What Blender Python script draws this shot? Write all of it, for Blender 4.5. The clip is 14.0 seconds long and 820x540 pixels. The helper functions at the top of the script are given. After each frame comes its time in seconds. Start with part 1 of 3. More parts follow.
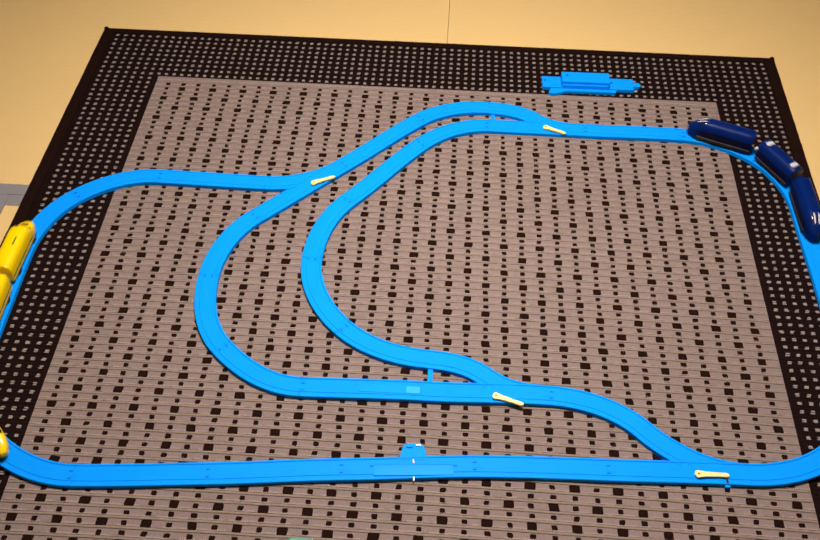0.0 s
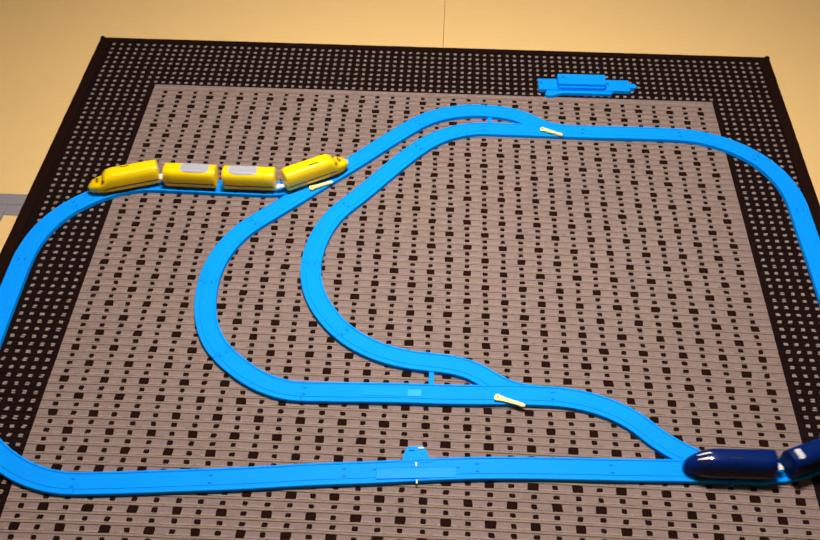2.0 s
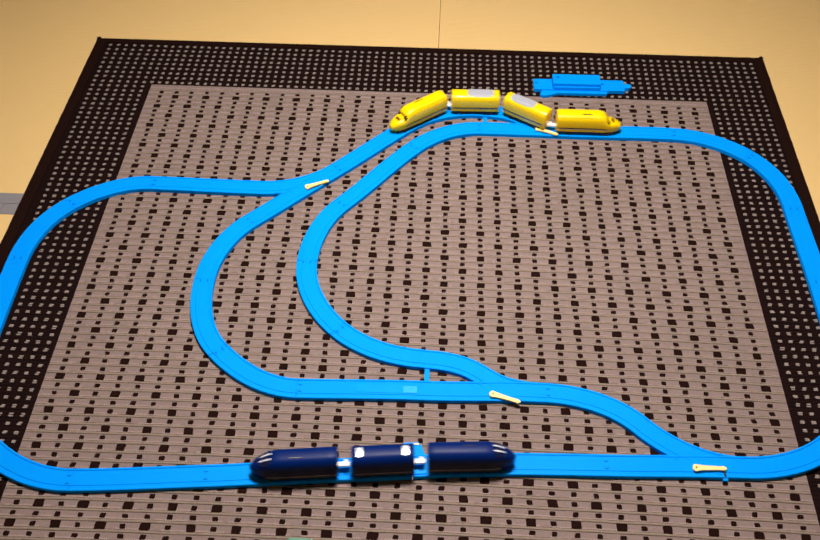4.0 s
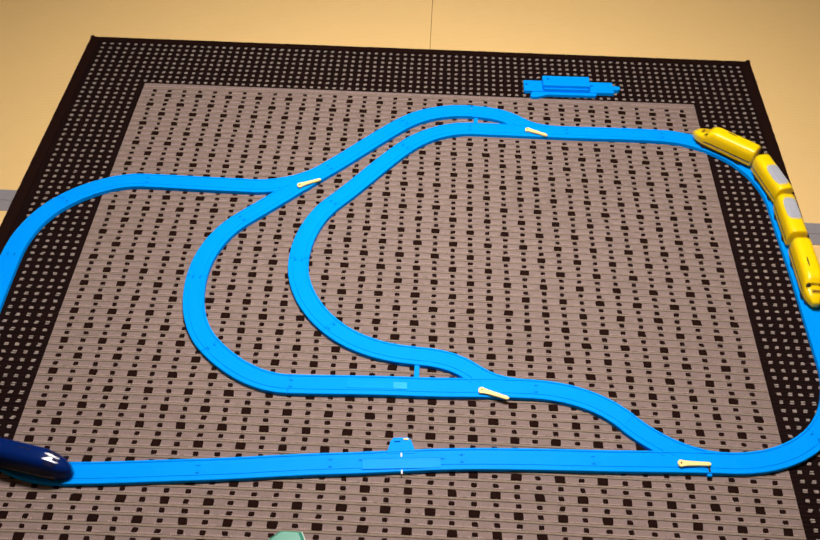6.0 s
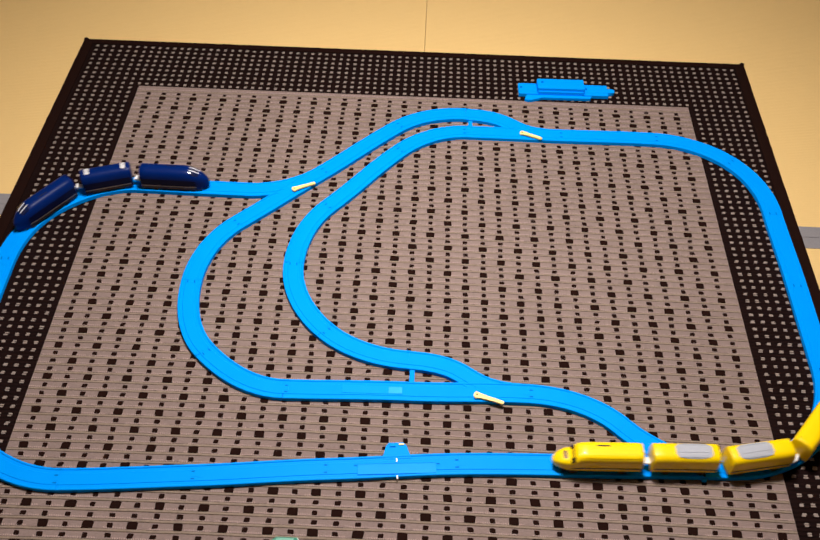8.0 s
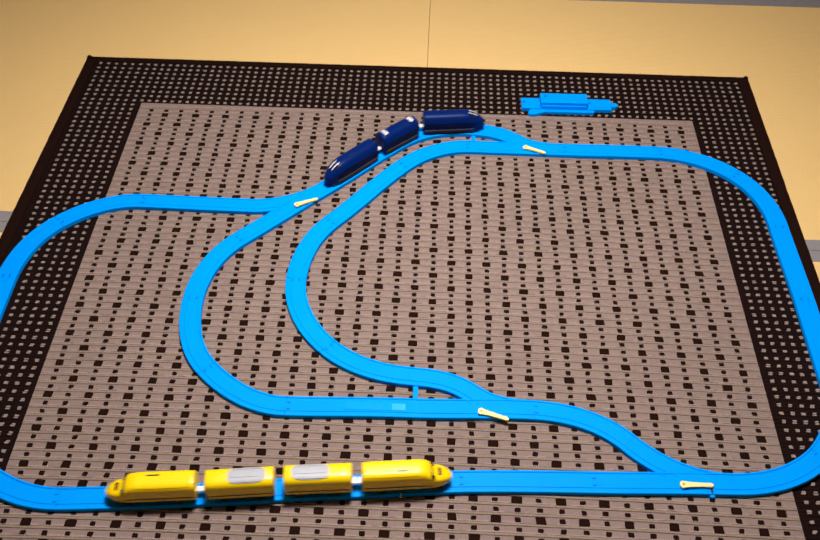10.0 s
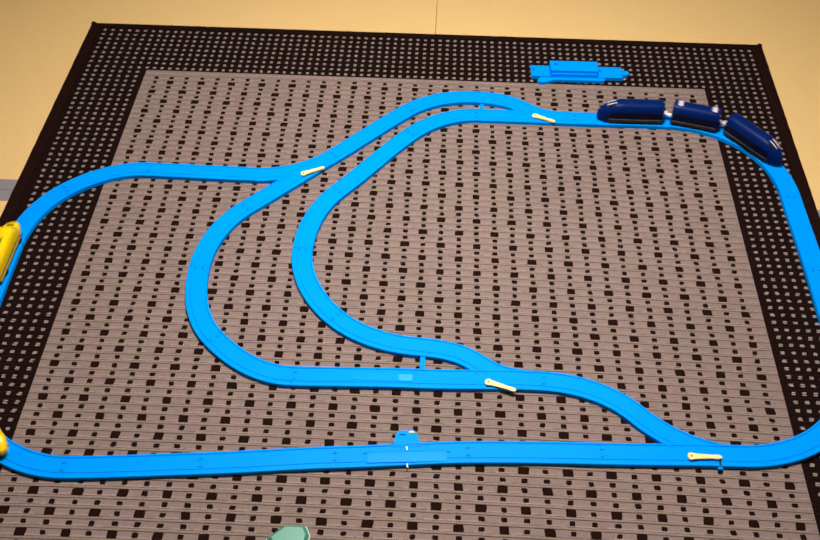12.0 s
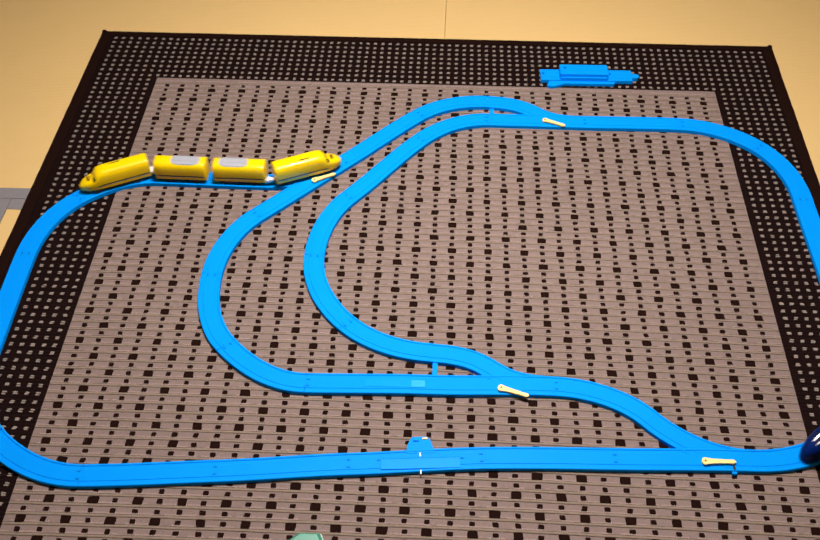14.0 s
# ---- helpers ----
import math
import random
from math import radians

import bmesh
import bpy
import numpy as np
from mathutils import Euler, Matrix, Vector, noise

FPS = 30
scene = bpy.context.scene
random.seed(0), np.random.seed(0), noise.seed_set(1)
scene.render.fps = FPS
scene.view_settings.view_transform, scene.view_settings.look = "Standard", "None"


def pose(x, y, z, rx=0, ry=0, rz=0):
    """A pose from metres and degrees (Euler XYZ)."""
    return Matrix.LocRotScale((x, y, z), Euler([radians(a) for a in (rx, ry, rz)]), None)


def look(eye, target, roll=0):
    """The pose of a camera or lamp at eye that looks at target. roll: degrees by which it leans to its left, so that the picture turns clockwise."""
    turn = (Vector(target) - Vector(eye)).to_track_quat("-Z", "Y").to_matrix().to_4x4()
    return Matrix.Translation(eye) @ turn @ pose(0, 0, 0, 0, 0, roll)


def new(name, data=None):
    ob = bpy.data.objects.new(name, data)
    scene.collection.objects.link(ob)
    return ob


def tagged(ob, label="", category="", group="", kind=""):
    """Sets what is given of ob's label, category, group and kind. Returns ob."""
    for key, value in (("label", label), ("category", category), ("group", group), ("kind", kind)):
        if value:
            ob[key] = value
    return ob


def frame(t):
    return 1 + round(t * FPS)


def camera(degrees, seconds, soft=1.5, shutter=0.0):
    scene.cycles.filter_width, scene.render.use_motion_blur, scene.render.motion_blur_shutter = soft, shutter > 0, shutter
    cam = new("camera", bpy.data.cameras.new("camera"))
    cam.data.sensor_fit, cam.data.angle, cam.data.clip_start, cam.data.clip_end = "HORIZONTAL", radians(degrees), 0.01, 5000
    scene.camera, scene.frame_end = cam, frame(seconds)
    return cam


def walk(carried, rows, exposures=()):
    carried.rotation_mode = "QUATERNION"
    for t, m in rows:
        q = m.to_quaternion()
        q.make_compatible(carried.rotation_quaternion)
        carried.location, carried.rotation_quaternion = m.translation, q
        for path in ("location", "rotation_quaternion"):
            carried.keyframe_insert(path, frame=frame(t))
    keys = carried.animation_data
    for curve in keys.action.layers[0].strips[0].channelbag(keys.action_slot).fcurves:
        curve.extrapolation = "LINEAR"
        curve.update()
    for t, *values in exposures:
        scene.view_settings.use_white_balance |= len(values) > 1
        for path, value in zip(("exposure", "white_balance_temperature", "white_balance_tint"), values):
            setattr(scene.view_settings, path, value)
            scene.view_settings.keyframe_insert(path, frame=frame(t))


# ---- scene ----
cam = camera(48.5, 14.0, soft=1.5, shutter=0.5)
PATH = [
    (0, (0.684, -1.688, 1.324), (0.615, -0.388, -0.194), 0.8),
    (0.5, (0.69, -1.691, 1.318), (0.616, -0.385, -0.194), 0.3),
    (1, (0.692, -1.694, 1.315), (0.616, -0.383, -0.193), 0.1),
    (1.5, (0.686, -1.691, 1.314), (0.616, -0.378, -0.193), 0.1),
    (2, (0.683, -1.694, 1.32), (0.616, -0.382, -0.188), 0.0),
    (2.5, (0.676, -1.7, 1.317), (0.617, -0.382, -0.186), 0.3),
    (3, (0.682, -1.697, 1.313), (0.617, -0.379, -0.19), -0.1),
    (5.5, (0.687, -1.73, 1.315), (0.642, -0.399, -0.177), 1.0),
    (6, (0.686, -1.728, 1.323), (0.647, -0.401, -0.173), 1.2),
    (6.5, (0.682, -1.722, 1.331), (0.651, -0.401, -0.17), 1.5),
    (7, (0.681, -1.725, 1.329), (0.655, -0.399, -0.168), 1.6),
    (7.5, (0.682, -1.722, 1.33), (0.657, -0.397, -0.168), 1.6),
    (8, (0.683, -1.719, 1.331), (0.658, -0.395, -0.168), 1.6),
    (10.5, (0.689, -1.71, 1.317), (0.646, -0.357, -0.154), 0.7),
    (11, (0.688, -1.708, 1.313), (0.641, -0.356, -0.16), 0.7),
    (11.5, (0.691, -1.71, 1.307), (0.639, -0.407, -0.209), 0.6),
    (12, (0.689, -1.703, 1.31), (0.635, -0.403, -0.208), 0.5),
    (12.5, (0.687, -1.7, 1.313), (0.63, -0.4, -0.207), 0.3),
    (13, (0.69, -1.696, 1.312), (0.624, -0.396, -0.207), -0.2),
    (13.5, (0.685, -1.701, 1.309), (0.618, -0.394, -0.203), -0.2),
    (14, (0.684, -1.698, 1.318), (0.61, -0.397, -0.199), -0.6),
]
# the picture starts slightly warmer and settles
BALANCE = [(0, 0.0, 6620, 11), (2, 0.0, 6620, 11), (3.2, 0.0, 6560, 10.5), (5.5, 0.0, 6500, 10), (11, 0.0, 6470, 10), (12.2, 0.0, 6470, 10), (14, 0.0, 6540, 10.5)]
walk(cam, [(t, look(eye, target, roll)) for t, eye, target, roll in PATH], BALANCE)

# ---- light ----
world = bpy.data.worlds.new("room_air")
scene.world = world
world.use_nodes = True
world.node_tree.nodes["Background"].inputs[0].default_value = (1.0, 0.93, 0.82, 1)
world.node_tree.nodes["Background"].inputs[1].default_value = 0.02
# Unseen room lamp; its low, near place is chosen for the falloff.
LAMP = (0.69, -0.50, 1.88)
lamp_data = bpy.data.lights.new("unseen_lamp_light", "AREA")
lamp_data.shape, lamp_data.size, lamp_data.energy, lamp_data.color = "DISK", 0.36, 31.0, (1.0, 0.925, 0.885)
lamp_data.spread = radians(130)  # narrowed so that the edges dim as by lens vignetting
new("unseen_lamp_light", lamp_data).matrix_world = look(LAMP, (LAMP[0], LAMP[1], 0))


# ---- materials ----
def material(name, colour, rough=0.5, metal=0.0, coat=0.0, spec=0.5, vary=0.06, scale=40.0, bump=0.0, bump_scale=300.0):
    """A plain material with slight blotches, gloss variation and fine relief."""
    m = bpy.data.materials.new(name)
    m.use_nodes = True
    n, l = m.node_tree.nodes, m.node_tree.links
    b = n["Principled BSDF"]
    co = n.new("ShaderNodeTexCoord")
    tex = n.new("ShaderNodeTexNoise")
    tex.inputs["Scale"].default_value, tex.inputs["Detail"].default_value = scale, 5
    l.new(co.outputs["Object"], tex.inputs["Vector"])
    ramp = n.new("ShaderNodeMix")
    ramp.data_type = "RGBA"
    ramp.inputs[6].default_value = (*[c * (1 - vary) for c in colour], 1)
    ramp.inputs[7].default_value = (*[min(1, c * (1 + vary)) for c in colour], 1)
    l.new(tex.outputs["Fac"], ramp.inputs[0])
    l.new(ramp.outputs[2], b.inputs["Base Color"])
    rr = n.new("ShaderNodeMapRange")
    rr.inputs[3].default_value, rr.inputs[4].default_value = rough * 0.8, rough * 1.2
    l.new(tex.outputs["Fac"], rr.inputs[0])
    l.new(rr.outputs[0], b.inputs["Roughness"])
    b.inputs["Metallic"].default_value, b.inputs["Coat Weight"].default_value = metal, coat
    b.inputs["Coat Roughness"].default_value = 0.08
    b.inputs["Specular IOR Level"].default_value = spec
    if bump:
        fine = n.new("ShaderNodeTexNoise")
        fine.inputs["Scale"].default_value, fine.inputs["Detail"].default_value = bump_scale, 3
        l.new(co.outputs["Object"], fine.inputs["Vector"])
        bn = n.new("ShaderNodeBump")
        bn.inputs["Strength"].default_value, bn.inputs["Distance"].default_value = bump, 0.001
        l.new(fine.outputs["Fac"], bn.inputs["Height"])
        l.new(bn.outputs[0], b.inputs["Normal"])
    return m


def woven(name, light, dark, pitch, line, tint=0.25, bow=(0.0, 0.0, 0.0), stitch=0.0, lines=1.0):
    """Ribbed weave: thin dark lines every pitch metres along y, yarn grain and worn blotches."""
    m = bpy.data.materials.new(name)
    m.use_nodes = True
    n, l = m.node_tree.nodes, m.node_tree.links
    b = n["Principled BSDF"]
    b.inputs["Roughness"].default_value = 0.85
    b.inputs["Specular IOR Level"].default_value = 0.06
    co = n.new("ShaderNodeTexCoord")
    sep = n.new("ShaderNodeSeparateXYZ")
    l.new(co.outputs["Object"], sep.inputs[0])

    def math_node(op, a, c=None):
        k = n.new("ShaderNodeMath")
        k.operation = op
        for i, v in enumerate((a, c)):
            if v is None:
                continue
            if isinstance(v, (int, float)):
                k.inputs[i].default_value = v
            else:
                l.new(v, k.inputs[i])
        return k.outputs[0]

    wob = n.new("ShaderNodeTexNoise")
    wob.inputs["Scale"].default_value = 9
    l.new(co.outputs["Object"], wob.inputs["Vector"])
    sag = math_node("MULTIPLY", sep.outputs["X"], math_node("ADD", math_node("MULTIPLY", sep.outputs["X"], bow[1]), bow[0]))
    y = math_node("ADD", math_node("SUBTRACT", sep.outputs["Y"], sag), math_node("MULTIPLY", wob.outputs["Fac"], pitch * 0.15))
    cell = math_node("FRACT", math_node("ADD", math_node("DIVIDE", y, pitch), bow[2]))
    d1 = math_node("ABSOLUTE", math_node("SUBTRACT", cell, 0.40))
    d2 = math_node("ABSOLUTE", math_node("SUBTRACT", cell, 0.60))
    near = math_node("MINIMUM", d1, d2)
    groove = n.new("ShaderNodeMapRange")
    groove.inputs[1].default_value, groove.inputs[2].default_value = line, line * 2.2
    l.new(near, groove.inputs[0])
    grain_map = n.new("ShaderNodeMapping")
    grain_map.inputs["Scale"].default_value = (230, 420, 100)
    l.new(co.outputs["Object"], grain_map.inputs[0])
    grain = n.new("ShaderNodeTexNoise")
    grain.inputs["Scale"].default_value, grain.inputs["Detail"].default_value = 1.0, 4
    l.new(grain_map.outputs[0], grain.inputs["Vector"])
    blot = n.new("ShaderNodeTexNoise")
    blot.inputs["Scale"].default_value, blot.inputs["Detail"].default_value = 3.5, 4
    l.new(co.outputs["Object"], blot.inputs["Vector"])
    gaps = n.new("ShaderNodeTexNoise")
    gaps.inputs["Scale"].default_value, gaps.inputs["Detail"].default_value = 26, 2
    l.new(co.outputs["Object"], gaps.inputs["Vector"])
    keep = n.new("ShaderNodeMapRange")
    keep.inputs[1].default_value, keep.inputs[2].default_value = 0.40, 0.62
    keep.inputs[3].default_value, keep.inputs[4].default_value = 0.95 * lines, 0.38 * lines
    l.new(gaps.outputs["Fac"], keep.inputs[0])
    depth = math_node("MULTIPLY", math_node("SUBTRACT", 1.0, groove.outputs[0]), keep.outputs[0])
    # a row of small pale stitches on each band
    thread = math_node("GREATER_THAN", math_node("SINE", math_node("ADD", math_node("MULTIPLY", sep.outputs["X"], 1750.0), math_node("MULTIPLY", cell, 9.0))), 0.15)
    row = math_node("LESS_THAN", math_node("ABSOLUTE", math_node("SUBTRACT", cell, 0.30)), 0.085)
    patchy = math_node("GREATER_THAN", gaps.outputs["Fac"], 0.43)
    lift = math_node("MULTIPLY", math_node("MULTIPLY", thread, row), math_node("MULTIPLY", patchy, stitch))
    shade = math_node("ADD", 1.0, lift)
    base = n.new("ShaderNodeMix")
    base.data_type = "RGBA"
    base.inputs[6].default_value = (*[c * (1 - tint) for c in light], 1)
    base.inputs[7].default_value = (*[c * (1 + tint) for c in light], 1)
    l.new(math_node("ADD", math_node("MULTIPLY", grain.outputs["Fac"], 0.7), math_node("MULTIPLY", blot.outputs["Fac"], 0.3)), base.inputs[0])
    mix = n.new("ShaderNodeMix")
    mix.data_type = "RGBA"
    mix.inputs[7].default_value = (*dark, 1)
    tone = n.new("ShaderNodeVectorMath")
    tone.operation = "SCALE"
    l.new(base.outputs[2], tone.inputs[0])
    l.new(shade, tone.inputs["Scale"])
    l.new(tone.outputs[0], mix.inputs[6])
    l.new(depth, mix.inputs[0])
    l.new(mix.outputs[2], b.inputs["Base Color"])
    bn = n.new("ShaderNodeBump")
    bn.inputs["Strength"].default_value, bn.inputs["Distance"].default_value = 0.6, 0.0012
    l.new(math_node("SUBTRACT", math_node("MULTIPLY", grain.outputs["Fac"], 0.6), depth), bn.inputs["Height"])
    l.new(bn.outputs[0], b.inputs["Normal"])
    return m


BLUE = material("blue_plastic", (0.0, 0.298, 1.0), 0.4, spec=0.03, vary=0.03, scale=25, bump=0.05)
BLUE_PLATE = material("light_blue_plastic", (0.0, 0.315, 1.0), 0.32, spec=0.06, vary=0.04, scale=60)
# paler copy of the blue plastic, for a glint painted on one rail
BLUE_GLINT = material("blue_plastic_glint", (0.03, 0.42, 1.0), 0.3, spec=0.1, vary=0.12, scale=90)
# deeper copy of the blue, painting the shade in slots, edges and holes
BLUE_SHADED = material("blue_plastic_notch_shade", (0.0, 0.15, 0.62), 0.6, spec=0.03, vary=0.0)
YELLOW = material("yellow_plastic", (1.0, 0.675, 0.0), 0.34, spec=0.4, coat=0.25, vary=0.04)
LEVER = material("pale_yellow_plastic", (0.95, 0.74, 0.27), 0.45)
NAVY = material("navy_plastic", (0.0, 0.013, 0.108), 0.40, spec=0.12, coat=0.0, vary=0.1)
NAVY_SHADED = material("shaded_navy_plastic", (0.003, 0.005, 0.032), 0.45, spec=0.12, vary=0.15)
NAVY_GLASS = material("navy_gloss_window", (0.003, 0.010, 0.055), 0.10, spec=0.6, coat=0.8, vary=0.05)
BLACK = material("black_plastic", (0.012, 0.010, 0.012), 0.4)
STRIPE = material("dark_blue_stripe", (0.035, 0.022, 0.02), 0.4)
SILVER = material("silver_stripe", (0.30, 0.27, 0.24), 0.4, metal=0.6)
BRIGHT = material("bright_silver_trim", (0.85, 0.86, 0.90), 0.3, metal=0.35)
AMBER = material("amber_recess", (0.13, 0.05, 0.008), 0.4, vary=0.3, scale=300)
WHITE = material("white_plastic", (0.86, 0.85, 0.84), 0.35)
GREY = material("grey_roof", (0.40, 0.42, 0.47), 0.45, vary=0.12, scale=120)
GLASS = material("dark_window", (0.03, 0.018, 0.01), 0.12, coat=0.5)
RUBBER = material("wheel_rubber", (0.02, 0.02, 0.02), 0.7)
DARK_YARN = material("dark_brown_yarn", (0.0125, 0.0045, 0.0032), 0.9, spec=0.05, vary=0.35, scale=160, bump=0.6, bump_scale=700)
PALE_YARN = material("pale_yarn", (0.30, 0.245, 0.215), 0.9, spec=0.1, vary=0.25, scale=160, bump=0.6, bump_scale=700)
FIELD = woven("beige_ribbed_weave", (0.221, 0.164, 0.149), (0.085, 0.05, 0.032), 0.01708, 0.031, 0.45, (0.01724, -0.0140, 0.911), 0.72, lines=0.0)
RIB = material("tan_cord", (0.250, 0.193, 0.150), 0.9, spec=0.05, vary=0.30, scale=140, bump=0.7, bump_scale=800)
GROOVE = material("brown_weft", (0.050, 0.033, 0.025), 0.9, spec=0.03, vary=0.75, scale=70, bump=0.4, bump_scale=800)
BORDER = woven("dark_ribbed_weave", (0.010, 0.004, 0.0035), (0.005, 0.002, 0.0015), 0.0079, 0.05, 0.35)
TATAMI = woven("tatami_rush", (0.735, 0.512, 0.214), (0.69, 0.472, 0.192), 0.0055, 0.10, 0.06, lines=0.3)
EDGING = material("grey_cloth_edging", (0.22, 0.21, 0.22), 0.9, vary=0.15, scale=200, bump=0.4, bump_scale=900)
PLASTER = material("cream_plaster", (0.68, 0.61, 0.50), 0.9, bump=0.2, bump_scale=80)
GLOW = bpy.data.materials.new("lamp_diffuser")
GLOW.use_nodes = True
GLOW.node_tree.nodes["Principled BSDF"].inputs["Emission Color"].default_value = (1, 0.83, 0.62, 1)
GLOW.node_tree.nodes["Principled BSDF"].inputs["Emission Strength"].default_value = 6


# ---- mesh helpers ----
def mesh_object(name, bm, mat, parent=None, label="", smooth=False):
    me = bpy.data.meshes.new(name)
    bmesh.ops.recalc_face_normals(bm, faces=bm.faces)
    bm.to_mesh(me)
    bm.free()
    me.materials.append(mat)
    if smooth:
        me.shade_smooth()
        me.set_sharp_from_angle(angle=radians(38))
    ob = new(name, me)
    if parent:
        ob.parent = parent
    if label:
        ob["label"] = label
    return ob


part = mesh_object


def add_box(bm, lo, hi, bevel=0.0, m=None):
    r = bmesh.ops.create_cube(bm, size=1)
    size, mid = [hi[i] - lo[i] for i in range(3)], [(hi[i] + lo[i]) / 2 for i in range(3)]
    for v in r["verts"]:
        v.co = Vector([v.co[i] * size[i] + mid[i] for i in range(3)])
    vs = r["verts"]
    if bevel:
        es = {e for v in vs for e in v.link_edges}
        out = bmesh.ops.bevel(bm, geom=list(es), offset=bevel, segments=2, affect="EDGES", profile=0.5)
        vs = list({v for f in out["faces"] for v in f.verts} | {v for v in vs if v.is_valid})
    if m:
        for v in vs:
            v.co = m @ v.co
    return bm


def box(lo, hi, bevel=0.0, m=None):
    return add_box(bmesh.new(), lo, hi, bevel, m)


def cylinder(r, h, m, n=20, r2=None):
    bm = bmesh.new()
    bmesh.ops.create_cone(bm, cap_ends=True, segments=n, radius1=r, radius2=r if r2 is None else r2, depth=h, matrix=m)
    return bm


def extrude_outline(pts, z0, z1):
    bm = bmesh.new()
    low = [bm.verts.new((x, y, z0)) for x, y in pts]
    top = [bm.verts.new((x, y, z1)) for x, y in pts]
    bm.faces.new(top)
    bm.faces.new(low[::-1])
    for i in range(len(pts)):
        j = (i + 1) % len(pts)
        bm.faces.new((low[i], low[j], top[j], top[i]))
    return bm


# ---- room ----
FLOOR_Z = -0.007
X0, X1, Y0, Y1, CEIL = -1.975, 3.3, -3.04, 2.24, 2.40
floor = tagged(mesh_object("floor", box((X0, Y0, FLOOR_Z - 0.12), (X1, Y1, FLOOR_Z - 0.056)), PLASTER),
               "floor of yellow tatami mats with grey cloth edging", "floor", kind="structure")


def tatami(x0, y0, x1, y1, along_x):
    g = 0.0004
    mat = part("tatami_mat", box((x0 + g, y0 + g, FLOOR_Z - 0.055), (x1 - g, y1 - g, FLOOR_Z), 0.0008), TATAMI, floor)
    w = 0.031
    strips = (((x0, y0), (x1, y0 + w)), ((x0, y1 - w), (x1, y1))) if along_x else (((x0, y0), (x0 + w, y1)), ((x1 - w, y0), (x1, y1)))
    for (a, b), (c, d) in strips:
        part("cloth_edging", box((a + g, b + g, FLOOR_Z - 0.004), (c - g, d - g, FLOOR_Z + 0.0012), 0.0005), EDGING, mat)


MX, MY = 0.668, -0.403
tatami(MX - 1.76, MY, MX, MY + 0.955, True)
tatami(MX, MY, MX + 1.76, MY + 0.955, True)
tatami(-0.213, MY - 0.88, 1.547, MY, True)
tatami(-1.093, MY - 1.76, -0.213, MY, False)
tatami(1.547, MY - 1.76, 2.427, MY, False)
tatami(-0.213, MY - 1.76, 1.547, MY - 0.88, True)
tatami(-1.092, MY + 0.955, 0.668, MY + 1.76, True)
tatami(0.668, MY + 0.955, 2.428, MY + 1.76, True)
tatami(-1.973, MY, -1.093, MY + 1.76, False)
tatami(-1.973, MY - 1.76, -1.093, MY, False)
tatami(2.427, MY, 3.297, MY + 1.76, False)
tatami(2.427, MY - 1.76, 3.297, MY, False)
for k in range(3):
    tatami(X0 + 0.002 + 1.757 * k, MY - 2.635, X0 + 0.002 + 1.757 * (k + 1), MY - 1.76, True)
    tatami(X0 + 0.002 + 1.757 * k, MY + 1.76, X0 + 0.002 + 1.757 * (k + 1), MY + 2.64, True)

T = 0.1
for name, lo, hi in (("wall_north", (X0 - T, Y1, -0.12), (X1 + T, Y1 + T, CEIL)), ("wall_south", (X0 - T, Y0 - T, -0.12), (X1 + T, Y0, CEIL)),
                     ("wall_west", (X0 - T, Y0, -0.12), (X0, Y1, CEIL)), ("wall_east", (X1, Y0, -0.12), (X1 + T, Y1, CEIL))):
    tagged(mesh_object(name, box(lo, hi), PLASTER), "plain cream plaster wall", "wall", kind="structure")
tagged(mesh_object("ceiling", box((X0 - T, Y0 - T, CEIL), (X1 + T, Y1 + T, CEIL + T)), PLASTER), "plain cream ceiling", "ceiling", kind="structure")
# The pendant's form is added around the unseen light.
lamp = tagged(mesh_object("unseen_pendant_lamp", cylinder(0.20, 0.10, pose(LAMP[0], LAMP[1], LAMP[2] + 0.075), 48, 0.12), WHITE), "white pendant lamp out of view, added as the room's light, switched on", "lamp")
part("diffuser", cylinder(0.19, 0.012, pose(LAMP[0], LAMP[1], LAMP[2] + 0.017), 48), GLOW, lamp, "glowing warm diffuser")
part("cord", cylinder(0.004, CEIL - LAMP[2] - 0.125, pose(LAMP[0], LAMP[1], (CEIL + LAMP[2] + 0.125) / 2), 10), WHITE, lamp)


# ---- rug ----
RX0, RX1, RY0, RY1, FX1, FY0 = -0.177, 1.454, -2.12, 0.178, 1.290, -1.95
rug = tagged(mesh_object("rug", box((RX0, RY0, FLOOR_Z), (RX1, RY1, -0.0022), 0.002), BORDER),
             "flat woven beige rug with dark squares and dark dotted border", "rug")


def field_edge(y):
    """The soft rug's field narrows a little on this side towards its near end."""
    return 0.009 * (min(1.15, max(0.0, -y)) / 0.82) ** 1.6


outline = [(FX1, 0), (FX1, FY0)] + [(field_edge(y), y) for y in np.linspace(FY0, 0, 40)]
part("woven_centre", extrude_outline(outline[::-1], -0.004, -0.0004), FIELD, rug, "beige ribbed centre field")


